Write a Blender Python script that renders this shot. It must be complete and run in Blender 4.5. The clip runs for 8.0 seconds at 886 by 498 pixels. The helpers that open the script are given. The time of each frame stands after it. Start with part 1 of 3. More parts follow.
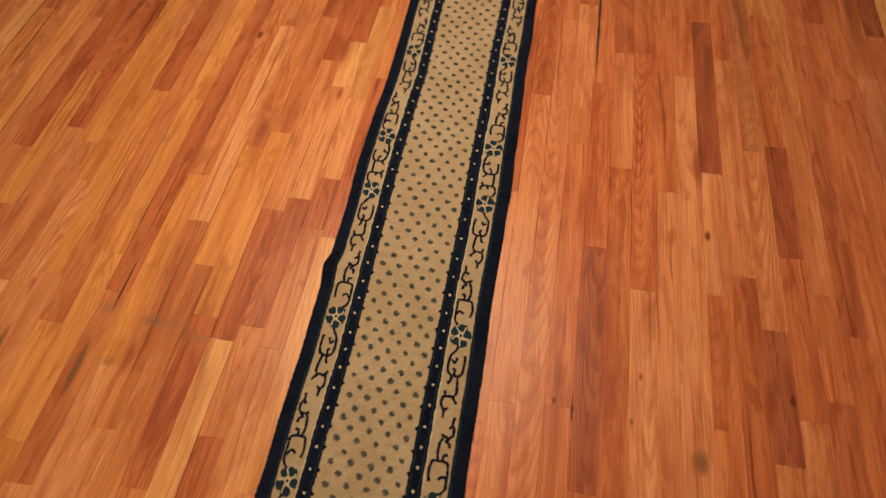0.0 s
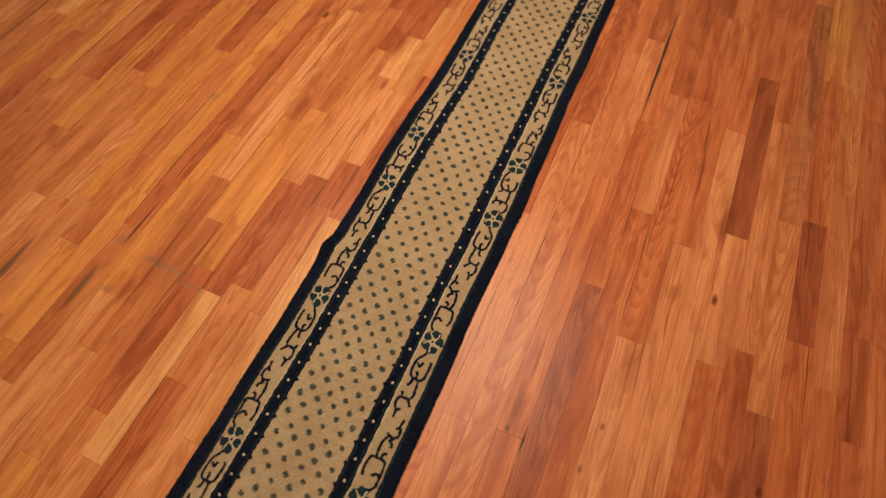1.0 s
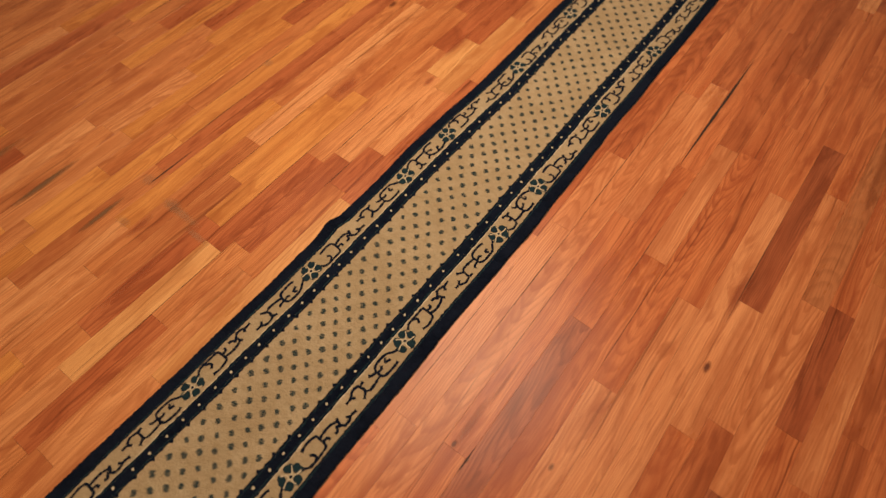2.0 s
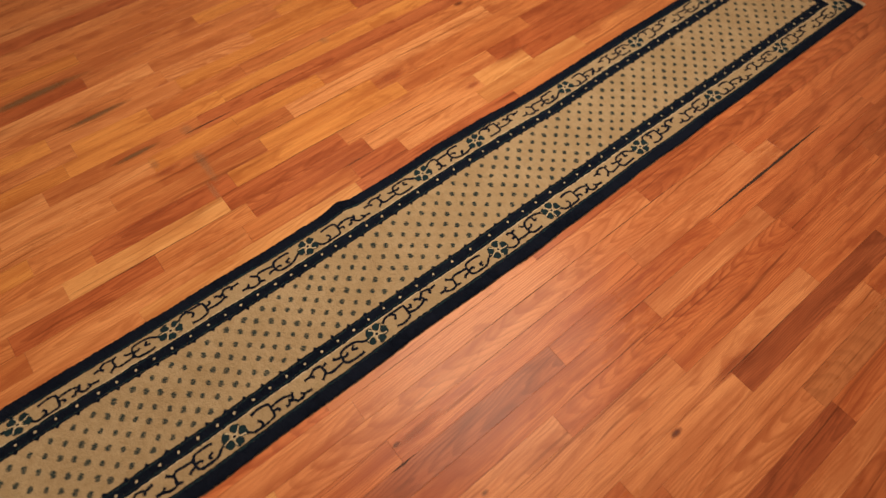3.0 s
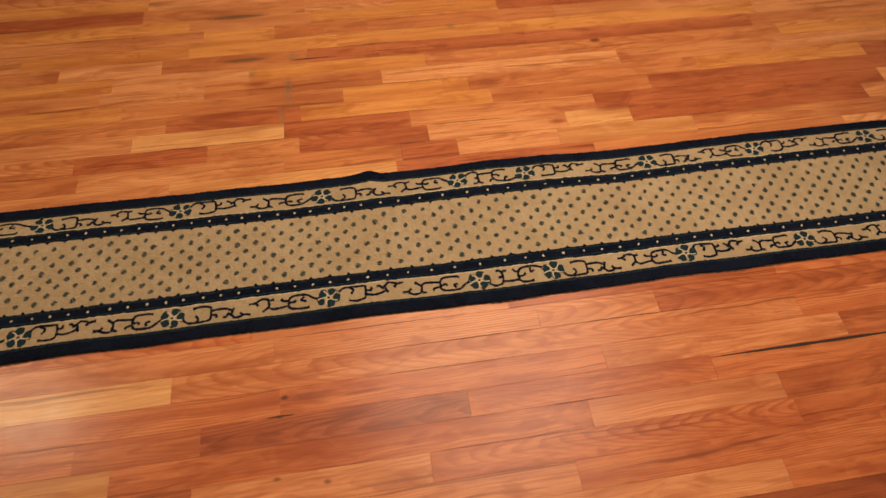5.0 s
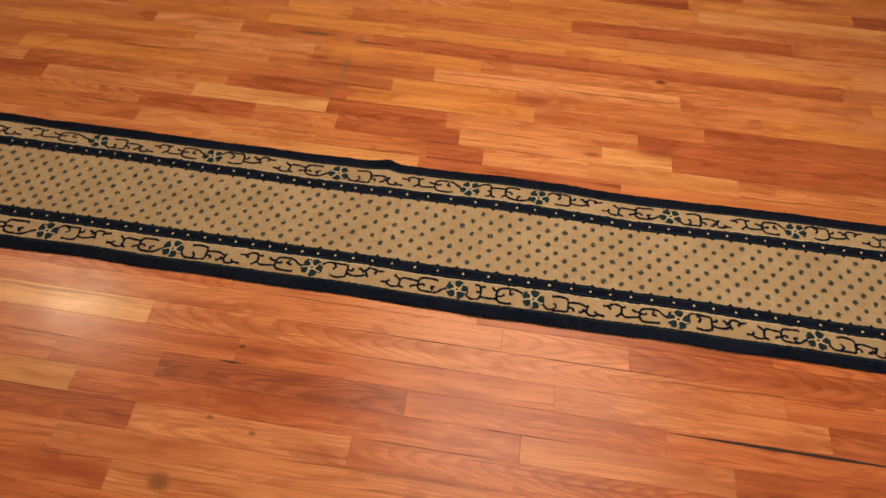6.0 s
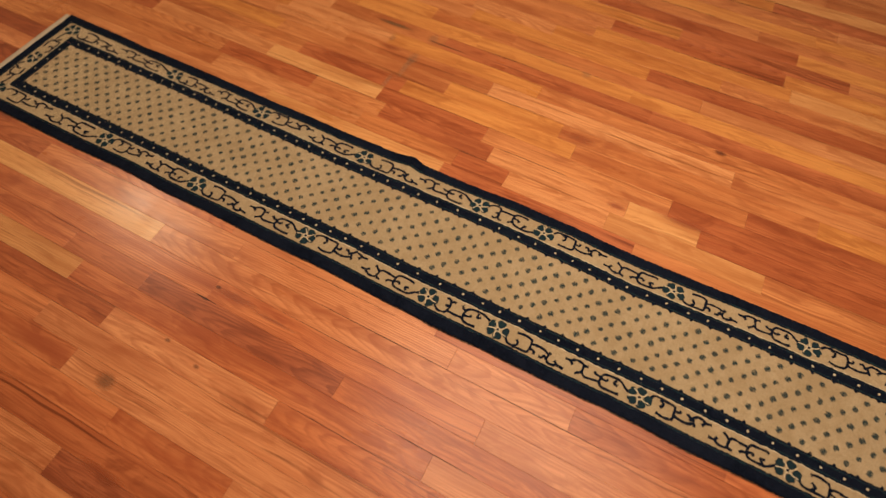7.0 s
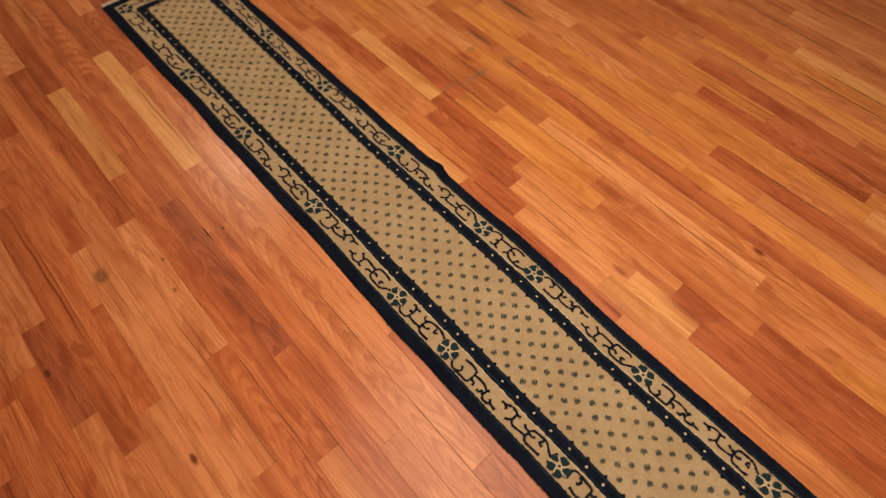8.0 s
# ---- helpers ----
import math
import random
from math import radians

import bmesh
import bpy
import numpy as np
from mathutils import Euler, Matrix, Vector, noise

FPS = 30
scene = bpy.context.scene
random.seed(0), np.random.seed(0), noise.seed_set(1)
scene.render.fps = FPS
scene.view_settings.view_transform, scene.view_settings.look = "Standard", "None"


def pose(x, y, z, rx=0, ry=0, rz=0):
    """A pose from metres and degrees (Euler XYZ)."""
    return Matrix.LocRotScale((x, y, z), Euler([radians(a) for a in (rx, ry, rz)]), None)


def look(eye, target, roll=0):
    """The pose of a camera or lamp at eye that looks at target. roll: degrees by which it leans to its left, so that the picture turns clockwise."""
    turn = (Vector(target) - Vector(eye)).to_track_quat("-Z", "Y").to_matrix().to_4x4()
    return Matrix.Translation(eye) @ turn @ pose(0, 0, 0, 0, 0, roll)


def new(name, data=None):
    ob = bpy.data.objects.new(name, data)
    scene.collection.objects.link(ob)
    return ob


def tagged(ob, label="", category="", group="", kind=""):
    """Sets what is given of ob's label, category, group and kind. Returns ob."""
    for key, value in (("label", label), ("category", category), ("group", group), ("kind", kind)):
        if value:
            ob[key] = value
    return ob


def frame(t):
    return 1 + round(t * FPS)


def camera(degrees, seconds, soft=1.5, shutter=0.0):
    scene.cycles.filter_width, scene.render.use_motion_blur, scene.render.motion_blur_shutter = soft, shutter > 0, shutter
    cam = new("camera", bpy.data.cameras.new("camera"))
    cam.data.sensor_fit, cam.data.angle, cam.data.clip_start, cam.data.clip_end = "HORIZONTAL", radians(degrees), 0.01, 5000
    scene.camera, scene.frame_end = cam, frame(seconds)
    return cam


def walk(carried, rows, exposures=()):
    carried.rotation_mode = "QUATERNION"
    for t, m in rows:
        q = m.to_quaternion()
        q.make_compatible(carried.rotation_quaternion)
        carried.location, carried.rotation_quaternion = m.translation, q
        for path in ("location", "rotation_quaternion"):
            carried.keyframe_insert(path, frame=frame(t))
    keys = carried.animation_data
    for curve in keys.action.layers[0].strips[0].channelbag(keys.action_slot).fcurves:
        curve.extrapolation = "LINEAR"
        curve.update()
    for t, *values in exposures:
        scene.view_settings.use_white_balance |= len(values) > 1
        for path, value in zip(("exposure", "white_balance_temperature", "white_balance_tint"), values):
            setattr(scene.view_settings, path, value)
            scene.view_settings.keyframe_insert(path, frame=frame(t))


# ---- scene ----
cam = camera(78.1, 8.0, soft=1.5)
EXPO = 0.0
PATH = [
    (0, (0.068, -0.604, 1.693), (-0.106, 0.317, 0.000), -1.39),
    (0.5, (0.176, -0.580, 1.694), (-0.105, 0.329, 0.000), -0.88),
    (1, (0.279, -0.540, 1.693), (-0.104, 0.339, 0.000), -0.27),
    (2.5, (0.546, -0.345, 1.678), (-0.110, 0.363, 0.000), 1.30),
    (3, (0.619, -0.253, 1.683), (-0.111, 0.374, 0.000), 1.68),
    (3.5, (0.687, -0.156, 1.685), (-0.110, 0.384, 0.000), 2.29),
    (4, (0.742, -0.046, 1.688), (-0.112, 0.394, 0.000), 2.83),
    (4.5, (0.778, 0.076, 1.700), (-0.119, 0.404, 0.000), 3.30),
    (6, (0.819, 0.561, 1.732), (-0.141, 0.451, 0.000), 1.53),
    (6.5, (0.782, 0.741, 1.737), (-0.163, 0.468, 0.000), 1.24),
    (7, (0.719, 0.916, 1.738), (-0.183, 0.477, 0.000), 1.18),
    (7.5, (0.625, 1.081, 1.740), (-0.207, 0.479, -0.000), 1.37),
    (8, (0.487, 1.239, 1.749), (-0.241, 0.479, -0.000), 1.34),
]
cam.data.dof.use_dof, cam.data.dof.focus_distance, cam.data.dof.aperture_fstop = True, 1.95, 1.0
walk(cam, [(t, look(eye, target, roll)) for t, eye, target, roll in PATH], [(0.0, EXPO), (8.0, EXPO)])

# ---- light ----
world = bpy.data.worlds.new("room_air")
world.use_nodes = True
scene.world = world
world.node_tree.nodes["Background"].inputs[0].default_value = (1.0, 0.82, 0.62, 1)
world.node_tree.nodes["Background"].inputs[1].default_value = 0.02


def lamp(name, at, to, size, watts, colour):
    data = bpy.data.lights.new(name, "AREA")
    data.shape, data.size, data.energy, data.color = "DISK", size, watts, colour
    ob = new(name, data)
    ob.matrix_world = look(at, to)
    return ob


# broad disc added in place of light bounced off the ceiling; no real fixture
lamp("ceiling_lamp", (-0.48, 0.97, 2.58), (-0.48, 0.97, 0), 2.2, 95, (1.0, 0.81, 0.61))
lamp("wall_lamp", (-0.55, -2.62, 2.45), (-0.3, -0.6, 0), 0.18, 27, (1.0, 0.80, 0.54))


# ---- materials ----
class Nodes:
    """A node material under construction."""

    def __init__(self, name):
        self.mat = bpy.data.materials.new(name)
        self.mat.use_nodes = True
        self.tree = self.mat.node_tree
        self.bsdf = self.tree.nodes["Principled BSDF"]

    def add(self, kind, values=(), operation=""):
        node = self.tree.nodes.new(kind)
        if operation:
            node.operation = operation
        for key, value in dict(values).items():
            if isinstance(value, bpy.types.NodeSocket):
                self.tree.links.new(value, node.inputs[key])
            else:
                node.inputs[key].default_value = value
        return node

    def math(self, op, a, b=0.0):
        return self.add("ShaderNodeMath", {0: a, 1: b}, operation=op).outputs[0]

    def ramp(self, fac, *stops):
        node = self.add("ShaderNodeValToRGB", {0: fac})
        els = node.color_ramp.elements
        while len(els) < len(stops):
            els.new(0.5)
        for el, (at, c) in zip(els, stops):
            el.position = at
            el.color = (c, c, c, 1) if isinstance(c, (int, float)) else (*c, 1)
        return node.outputs[0]

    def mix(self, fac, a, b, blend="MIX"):
        node = self.add("ShaderNodeMix", {0: fac})
        node.data_type, node.blend_type = "RGBA", blend
        for slot, value in ((6, a), (7, b)):
            if isinstance(value, bpy.types.NodeSocket):
                self.tree.links.new(value, node.inputs[slot])
            else:
                node.inputs[slot].default_value = (*value, 1)
        return node.outputs[2]

    def noise(self, vector, scale, detail=3.0, rough=0.55, distort=0.0):
        return self.add("ShaderNodeTexNoise", {"Vector": vector, "Scale": scale, "Detail": detail, "Roughness": rough, "Distortion": distort}).outputs[0]

    def finish(self, base, rough, bump=None, strength=0.2, distance=0.001):
        link = self.tree.links.new
        link(base, self.bsdf.inputs["Base Color"])
        if isinstance(rough, bpy.types.NodeSocket):
            link(rough, self.bsdf.inputs["Roughness"])
        else:
            self.bsdf.inputs["Roughness"].default_value = rough
        if bump is not None:
            b = self.add("ShaderNodeBump", {"Height": bump, "Strength": strength, "Distance": distance})
            link(b.outputs[0], self.bsdf.inputs["Normal"])
        return self.mat


def oak(name, pale, mid, deep, figure):
    """Varnished oak, sawn anew for every plank: growth rings that run straight or close into arches, heartwood and pores."""
    n = Nodes(name)
    geo = n.add("ShaderNodeNewGeometry")
    rnd = n.math("FRACT", n.math("MULTIPLY", n.math("ADD", n.add("ShaderNodeObjectInfo").outputs["Random"], geo.outputs["Random Per Island"]), 7.31))

    def chance(k):
        """Another random number of the same plank."""
        return n.math("FRACT", n.math("MULTIPLY", rnd, k))

    shift = n.add("ShaderNodeCombineXYZ", {0: n.math("MULTIPLY", rnd, 37.0), 1: n.math("MULTIPLY", rnd, 91.0), 2: n.math("MULTIPLY", rnd, 13.0)}).outputs[0]
    at = n.add("ShaderNodeVectorMath", {0: geo.outputs["Position"], 1: shift}, operation="ADD").outputs[0]

    # the grain wanders a little
    sway = n.math("MULTIPLY", n.math("SUBTRACT", n.noise(n.add("ShaderNodeVectorMath", {0: at, 1: (9.0, 3.2, 1.0)}, operation="MULTIPLY").outputs[0], 1.0, 2.0), 0.5), 0.026)
    at = n.add("ShaderNodeVectorMath", {0: at, 1: n.add("ShaderNodeCombineXYZ", {0: sway}).outputs[0]}, operation="ADD").outputs[0]

    def along(kx, ky):
        return n.add("ShaderNodeVectorMath", {0: at, 1: (kx, ky, 1.0)}, operation="MULTIPLY").outputs[0]

    streak = n.noise(along(27.0, 1.5), 1.0, 5.0, 0.62, 0.9)
    broad = n.noise(along(13.0, 1.3), 1.0, 3.0, 0.55, 0.6)
    lines = n.noise(along(150.0, 2.2), 1.0, 3.0, 0.6, 0.4)
    fleck = n.noise(along(60.0, 7.0), 1.0, 2.0, 0.6)
    pores = n.noise(along(420.0, 9.0), 1.0, 2.0, 0.7)
    vein = n.noise(along(38.0, 1.0), 1.0, 2.0, 0.5, 0.7)
    # growth rings: a plank is a slanting cut through a cone of them
    spot = n.add("ShaderNodeSeparateXYZ", {0: geo.outputs["Position"]})
    lane = n.math("DIVIDE", n.math("SUBTRACT", n.math("SUBTRACT", spot.outputs[0], 0.0382), n.math("MULTIPLY", spot.outputs[1], 0.0135)), 0.0842)
    lane = n.math("MULTIPLY", n.math("SUBTRACT", n.math("SUBTRACT", lane, n.math("FLOOR", lane)), n.math("ADD", n.math("MULTIPLY", chance(5.7), 1.4), -0.2)), 0.0842)
    lane = n.math("ADD", lane, n.math("MULTIPLY", sway, 1.2))
    down = n.math("MULTIPLY", n.math("ADD", spot.outputs[1], n.math("SUBTRACT", n.math("MULTIPLY", chance(17.3), 4.4), 2.6)), n.math("ADD", n.math("MULTIPLY", n.math("POWER", chance(29.1), 3.0), 0.070), 0.014))
    radius = n.math("SQRT", n.math("ADD", n.math("MULTIPLY", lane, lane), n.math("MULTIPLY", down, down)))
    wobble = n.math("ADD", n.math("MULTIPLY", n.noise(along(15.0, 2.8), 1.0, 2.0, 0.5), 2.4), n.math("MULTIPLY", n.noise(along(50.0, 9.0), 1.0, 2.0, 0.5), 0.55))
    rings = n.math("FRACT", n.math("ADD", n.math("MULTIPLY", radius, n.math("ADD", n.math("MULTIPLY", chance(11.9), 90.0), 125.0)), wobble))
    area = n.ramp(n.noise(along(6.0, 0.8), 1.0, 2.0), (0.38, 0.25), (0.60, 1.0))
    cloud = n.noise(along(16.0, 6.0), 1.0, 3.0, 0.6, 0.8)
    dark = tuple(c * 0.62 for c in deep)
    base = n.mix(n.ramp(streak, (0.36, 0.0), (0.62, 1.0)), mid, pale)
    base = n.mix(n.ramp(broad, (0.46, 0.0), (0.72, 0.9)), base, deep)
    base = n.mix(n.ramp(n.noise(along(11.0, 2.7), 1.0, 3.0, 0.6, 1.6), (0.54, 0.0), (0.66, 0.62)), base, deep)
    base = n.mix(n.ramp(cloud, (0.52, 0.0), (0.72, 0.5)), base, pale)
    base = n.mix(n.math("MULTIPLY", n.math("MULTIPLY", n.ramp(rings, (0.45, 0.0), (0.82, 1.0), (0.95, 0.9), (1.0, 0.0)), area), figure), base, deep)
    base = n.mix(n.ramp(lines, (0.50, 0.0), (0.68, 0.55)), base, deep)
    base = n.mix(n.ramp(fleck, (0.62, 0.0), (0.74, 0.6)), base, deep)
    base = n.mix(n.ramp(n.noise(along(95.0, 0.9), 1.0, 2.0, 0.5, 0.3), (0.64, 0.0), (0.72, 0.8)), base, dark)
    base = n.mix(n.ramp(vein, (0.66, 0.0), (0.76, 0.75)), base, dark)
    base = n.mix(n.ramp(pores, (0.54, 0.0), (0.72, 0.34)), base, dark)
    # every board has its own depth of colour
    tone = n.add("ShaderNodeCombineXYZ", {0: n.math("ADD", n.math("MULTIPLY", rnd, 0.12), 0.94), 1: n.math("ADD", n.math("MULTIPLY", rnd, 0.22), 0.89), 2: n.math("ADD", n.math("MULTIPLY", rnd, 0.28), 0.86)}).outputs[0]
    base = n.mix(1.0, base, tone, "MULTIPLY")
    worn = n.noise(geo.outputs["Position"], 2.3, 4.0, 0.6)
    scuff = n.noise(along(60.0, 14.0), 1.0, 3.0, 0.6)
    rough = n.math("ADD", n.ramp(worn, (0.3, 0.21), (0.7, 0.33)), n.math("MULTIPLY", scuff, 0.10))
    bump = n.math("ADD", n.math("MULTIPLY", pores, 0.5), n.math("MULTIPLY", n.noise(along(14.0, 3.0), 1.0, 2.0), 1.6))
    n.bsdf.inputs["Specular IOR Level"].default_value = 0.30
    return n.finish(base, rough, bump, 0.10, 0.001)


OAK = {
    "p": oak("oak_pale", (0.680, 0.304, 0.120), (0.575, 0.225, 0.082), (0.365, 0.113, 0.036), 0.66),
    "s": oak("oak_straw", (0.700, 0.356, 0.136), (0.610, 0.272, 0.092), (0.415, 0.148, 0.045), 0.52),
    "y": oak("oak_yellow", (0.665, 0.288, 0.080), (0.560, 0.214, 0.058), (0.365, 0.110, 0.029), 0.66),
    "o": oak("oak_orange", (0.600, 0.238, 0.082), (0.500, 0.170, 0.056), (0.305, 0.081, 0.027), 0.70),
    "b": oak("oak_blush", (0.652, 0.270, 0.110), (0.556, 0.199, 0.076), (0.358, 0.101, 0.035), 0.62),
    "c": oak("oak_coral", (0.595, 0.206, 0.074), (0.495, 0.144, 0.049), (0.300, 0.068, 0.024), 0.70),
    "g": oak("oak_grey_brown", (0.460, 0.166, 0.064), (0.370, 0.118, 0.043), (0.210, 0.060, 0.022), 0.30),
    "r": oak("oak_red", (0.495, 0.155, 0.056), (0.410, 0.112, 0.040), (0.230, 0.052, 0.018), 0.62),
    "d": oak("oak_dark", (0.420, 0.124, 0.050), (0.340, 0.090, 0.036), (0.180, 0.042, 0.017), 0.60),
}
TONES = ("s", "p", "y", "o", "r", "d", "b", "c", "g")


def plain(name, colour, rough, grain=40.0, spread=0.15, relief=0.15):
    n = Nodes(name)
    at = n.add("ShaderNodeNewGeometry").outputs["Position"]
    fine, wide = n.noise(at, grain, 4.0), n.noise(at, grain / 18, 3.0)
    dim = tuple(c * (1 - spread) for c in colour)
    base = n.mix(fine, dim, colour)
    base = n.mix(n.math("MULTIPLY", wide, spread * 2), base, tuple(c * 0.8 for c in colour))
    return n.finish(base, rough, fine, relief)


def wool(name, colour, dirt, spread=0.2, sheen=0.02, nap=-0.15):
    """Knotted wool pile: tufts in rows, abrash and traffic stains."""
    n = Nodes(name)
    geo = n.add("ShaderNodeNewGeometry")
    at = geo.outputs["Position"]

    def scaled(kx, ky):
        return n.add("ShaderNodeVectorMath", {0: at, 1: (kx, ky, 1.0)}, operation="MULTIPLY").outputs[0]

    tufts = n.add("ShaderNodeTexVoronoi", {"Vector": scaled(330.0, 280.0), "Scale": 1.0}).outputs[0]
    rowing = n.noise(scaled(12.0, 170.0), 1.0, 2.0)
    stain = n.noise(at, 5.5, 5.0, 0.62, 0.4)
    speck = n.noise(at, 75.0, 3.0, 0.6)
    lumps = n.noise(at, 30.0, 4.0, 0.65)
    base = n.mix(n.ramp(tufts, (0.15, 0.0), (0.75, 1.0)), colour, tuple(c * (1 - spread) for c in colour))
    base = n.mix(n.math("MULTIPLY", n.ramp(stain, (0.40, 0.0), (0.66, 1.0)), 0.7), base, dirt)
    base = n.mix(n.math("MULTIPLY", n.ramp(speck, (0.52, 0.0), (0.72, 1.0)), 0.55), base, dirt)
    base = n.mix(n.math("MULTIPLY", n.ramp(lumps, (0.46, 0.0), (0.66, 1.0)), 0.6), base, dirt)
    base = n.mix(n.math("MULTIPLY", n.ramp(rowing, (0.4, 0.0), (0.8, 1.0)), 0.35), base, dirt)
    n.bsdf.inputs["Specular IOR Level"].default_value = 0.04
    n.bsdf.inputs["Sheen Weight"].default_value = sheen
    n.bsdf.inputs["Sheen Roughness"].default_value = 0.36
    n.bsdf.inputs["Sheen Tint"].default_value = (*(min(1.0, c * 1.7) for c in colour), 1)
    height = n.math("ADD", n.math("MULTIPLY", n.math("SUBTRACT", 1.0, tufts), 0.5), n.math("ADD", speck, n.math("MULTIPLY", lumps, 2.2)))
    mat = n.finish(base, 0.95, height, 1.0, 0.0036)
    # the pile leans along the runner
    lean = n.add("ShaderNodeVectorMath", {0: geo.outputs["Normal"], 1: (0.0, nap, 0.0)}, operation="ADD").outputs[0]
    lean = n.add("ShaderNodeVectorMath", {0: lean}, operation="NORMALIZE").outputs[0]
    for node in n.tree.nodes:
        if node.type == "BUMP":
            n.tree.links.new(lean, node.inputs["Normal"])
    return mat


CREAM = wool("cream_wool", (0.488, 0.370, 0.226), (0.318, 0.228, 0.126), 0.25, 1.0)
NAVY = wool("navy_wool", (0.0050, 0.0078, 0.0175), (0.0085, 0.0120, 0.024), 0.5, 0.4)
TEAL = wool("teal_wool", (0.018, 0.042, 0.050), (0.012, 0.023, 0.031), 0.35)
IVORY = wool("ivory_wool", (0.66, 0.56, 0.40), (0.50, 0.39, 0.24))
FRINGE = plain("undyed_cotton", (0.62, 0.52, 0.40), 0.95, 300.0, 0.3, 0.6)
CORD = plain("tan_cotton_cord", (0.16, 0.105, 0.060), 0.95, 300.0, 0.4, 0.6)
PLASTER = plain("warm_white_plaster", (0.48, 0.42, 0.34), 0.9, 60.0, 0.06, 0.1)
SUBFLOOR = plain("dark_subfloor", (0.035, 0.018, 0.009), 0.9)


def soft_mark(name, heart, rim, strength):
    """A mark in the wood that fades into the board around it."""
    n = Nodes(name)
    at = n.add("ShaderNodeVectorMath", {0: n.add("ShaderNodeTexCoord").outputs["Generated"], 1: (1.0, 1.0, 0.0)}, operation="MULTIPLY").outputs[0]
    pos = n.add("ShaderNodeNewGeometry").outputs["Position"]
    away = n.add("ShaderNodeVectorMath", {0: at, 1: (0.5, 0.5, 0.0)}, operation="DISTANCE").outputs["Value"]
    away = n.math("ADD", away, n.math("MULTIPLY", n.math("SUBTRACT", n.noise(pos, 95.0, 3.0), 0.5), 0.22))
    base = n.mix(n.ramp(away, (0.10, 0.0), (0.36, 1.0)), heart, rim)
    n.tree.links.new(n.math("MULTIPLY", n.ramp(away, (0.16, 1.0), (0.46, 0.0)), strength), n.bsdf.inputs["Alpha"])
    return n.finish(base, 0.42)


KNOT = soft_mark("knot_wood", (0.130, 0.034, 0.014), (0.30, 0.076, 0.026), 0.8)
MINERAL = soft_mark("mineral_streak", (0.185, 0.095, 0.045), (0.25, 0.115, 0.048), 0.7)
FAINT = soft_mark("faint_knot", (0.28, 0.105, 0.042), (0.36, 0.140, 0.052), 0.65)
BLUSH = soft_mark("red_heartwood", (0.34, 0.074, 0.025), (0.42, 0.105, 0.036), 0.5)
SMEAR = soft_mark("old_filler", (0.40, 0.235, 0.130), (0.44, 0.240, 0.115), 0.24)
CRACK = plain("open_seam_dirt", (0.030, 0.014, 0.008), 0.8, 120.0, 0.4, 0.2)


# ---- building helpers ----
def mesh_of(name, verts, faces, mats, slots=None, smooth=False):
    me = bpy.data.meshes.new(name)
    me.from_pydata(verts, [], faces)
    for m in mats:
        me.materials.append(m)
    if slots is not None:
        me.polygons.foreach_set("material_index", slots)
    if smooth:
        me.polygons.foreach_set("use_smooth", [True] * len(me.polygons))
    me.update()
    return me


def part(name, me, parent, label=""):
    ob = new(name, me)
    ob.parent = parent
    return tagged(ob, label=label) if label else ob


def box_mesh(name, lo, hi, mat):
    (x0, y0, z0), (x1, y1, z1) = lo, hi
    v = [(x0, y0, z0), (x1, y0, z0), (x1, y1, z0), (x0, y1, z0), (x0, y0, z1), (x1, y0, z1), (x1, y1, z1), (x0, y1, z1)]
    f = [(3, 2, 1, 0), (4, 5, 6, 7), (0, 1, 5, 4), (1, 2, 6, 5), (2, 3, 7, 6), (3, 0, 4, 7)]
    return mesh_of(name, v, f, [mat])


# ---- the room's shell ----
X0, X1, Y0, Y1, TOP = -3.75, 2.45, -3.35, 3.75, 2.62
floor = tagged(new("floor", box_mesh("floor", (X0, Y0, -0.06), (X1, Y1, -0.021), SUBFLOOR)), "orange-stained oak strip floor with satin varnish", "floor", kind="structure")
for name, lo, hi in (
    ("wall_north", (X0 - 0.15, Y1, -0.06), (X1 + 0.15, Y1 + 0.15, TOP)),
    ("wall_south", (X0 - 0.15, Y0 - 0.15, -0.06), (X1 + 0.15, Y0, TOP)),
    ("wall_west", (X0 - 0.15, Y0, -0.06), (X0, Y1, TOP)),
    ("wall_east", (X1, Y0, -0.06), (X1 + 0.15, Y1, TOP)),
):
    tagged(new(name, box_mesh(name, lo, hi, PLASTER)), "plain warm beige plaster room wall", "wall", kind="structure")
tagged(new("ceiling", box_mesh("ceiling", (X0 - 0.15, Y0 - 0.15, TOP), (X1 + 0.15, Y1 + 0.15, TOP + 0.12), PLASTER)), "plain warm beige plaster ceiling", "ceiling", kind="structure")

# ---- the runner ----
VA, VB, HALF = -1.700, 2.805, 0.288
# how far the side guards and the edges stray outwards from a straight course, along the runner
LEFT_AT = (-1.70, -1.45, -1.08, -0.60, -0.30, 0.00, 0.10, 0.185, 0.24, 0.44, 0.66, 0.88, 1.10, 1.32, 1.55, 1.75, 2.10, 2.80)
LEFT_OUT = (-0.008, -0.008, 0.004, 0.002, -0.003, 0.002, 0.004, 0.014, 0.003, 0.003, 0.010, 0.009, 0.001, 0.000, -0.005, -0.009, -0.008, -0.004)
RIGHT_AT = (-1.70, -1.14, -0.81, -0.60, -0.40, -0.06, 0.12, 0.46, 0.61, 0.80, 0.98, 1.10, 1.27, 1.46, 1.64, 1.82, 2.20, 2.80)
RIGHT_OUT = (-0.008, -0.011, -0.003, -0.008, -0.004, -0.007, -0.003, -0.008, -0.013, -0.008, -0.006, -0.004, 0.003, 0.009, 0.004, 0.005, 0.004, 0.000)
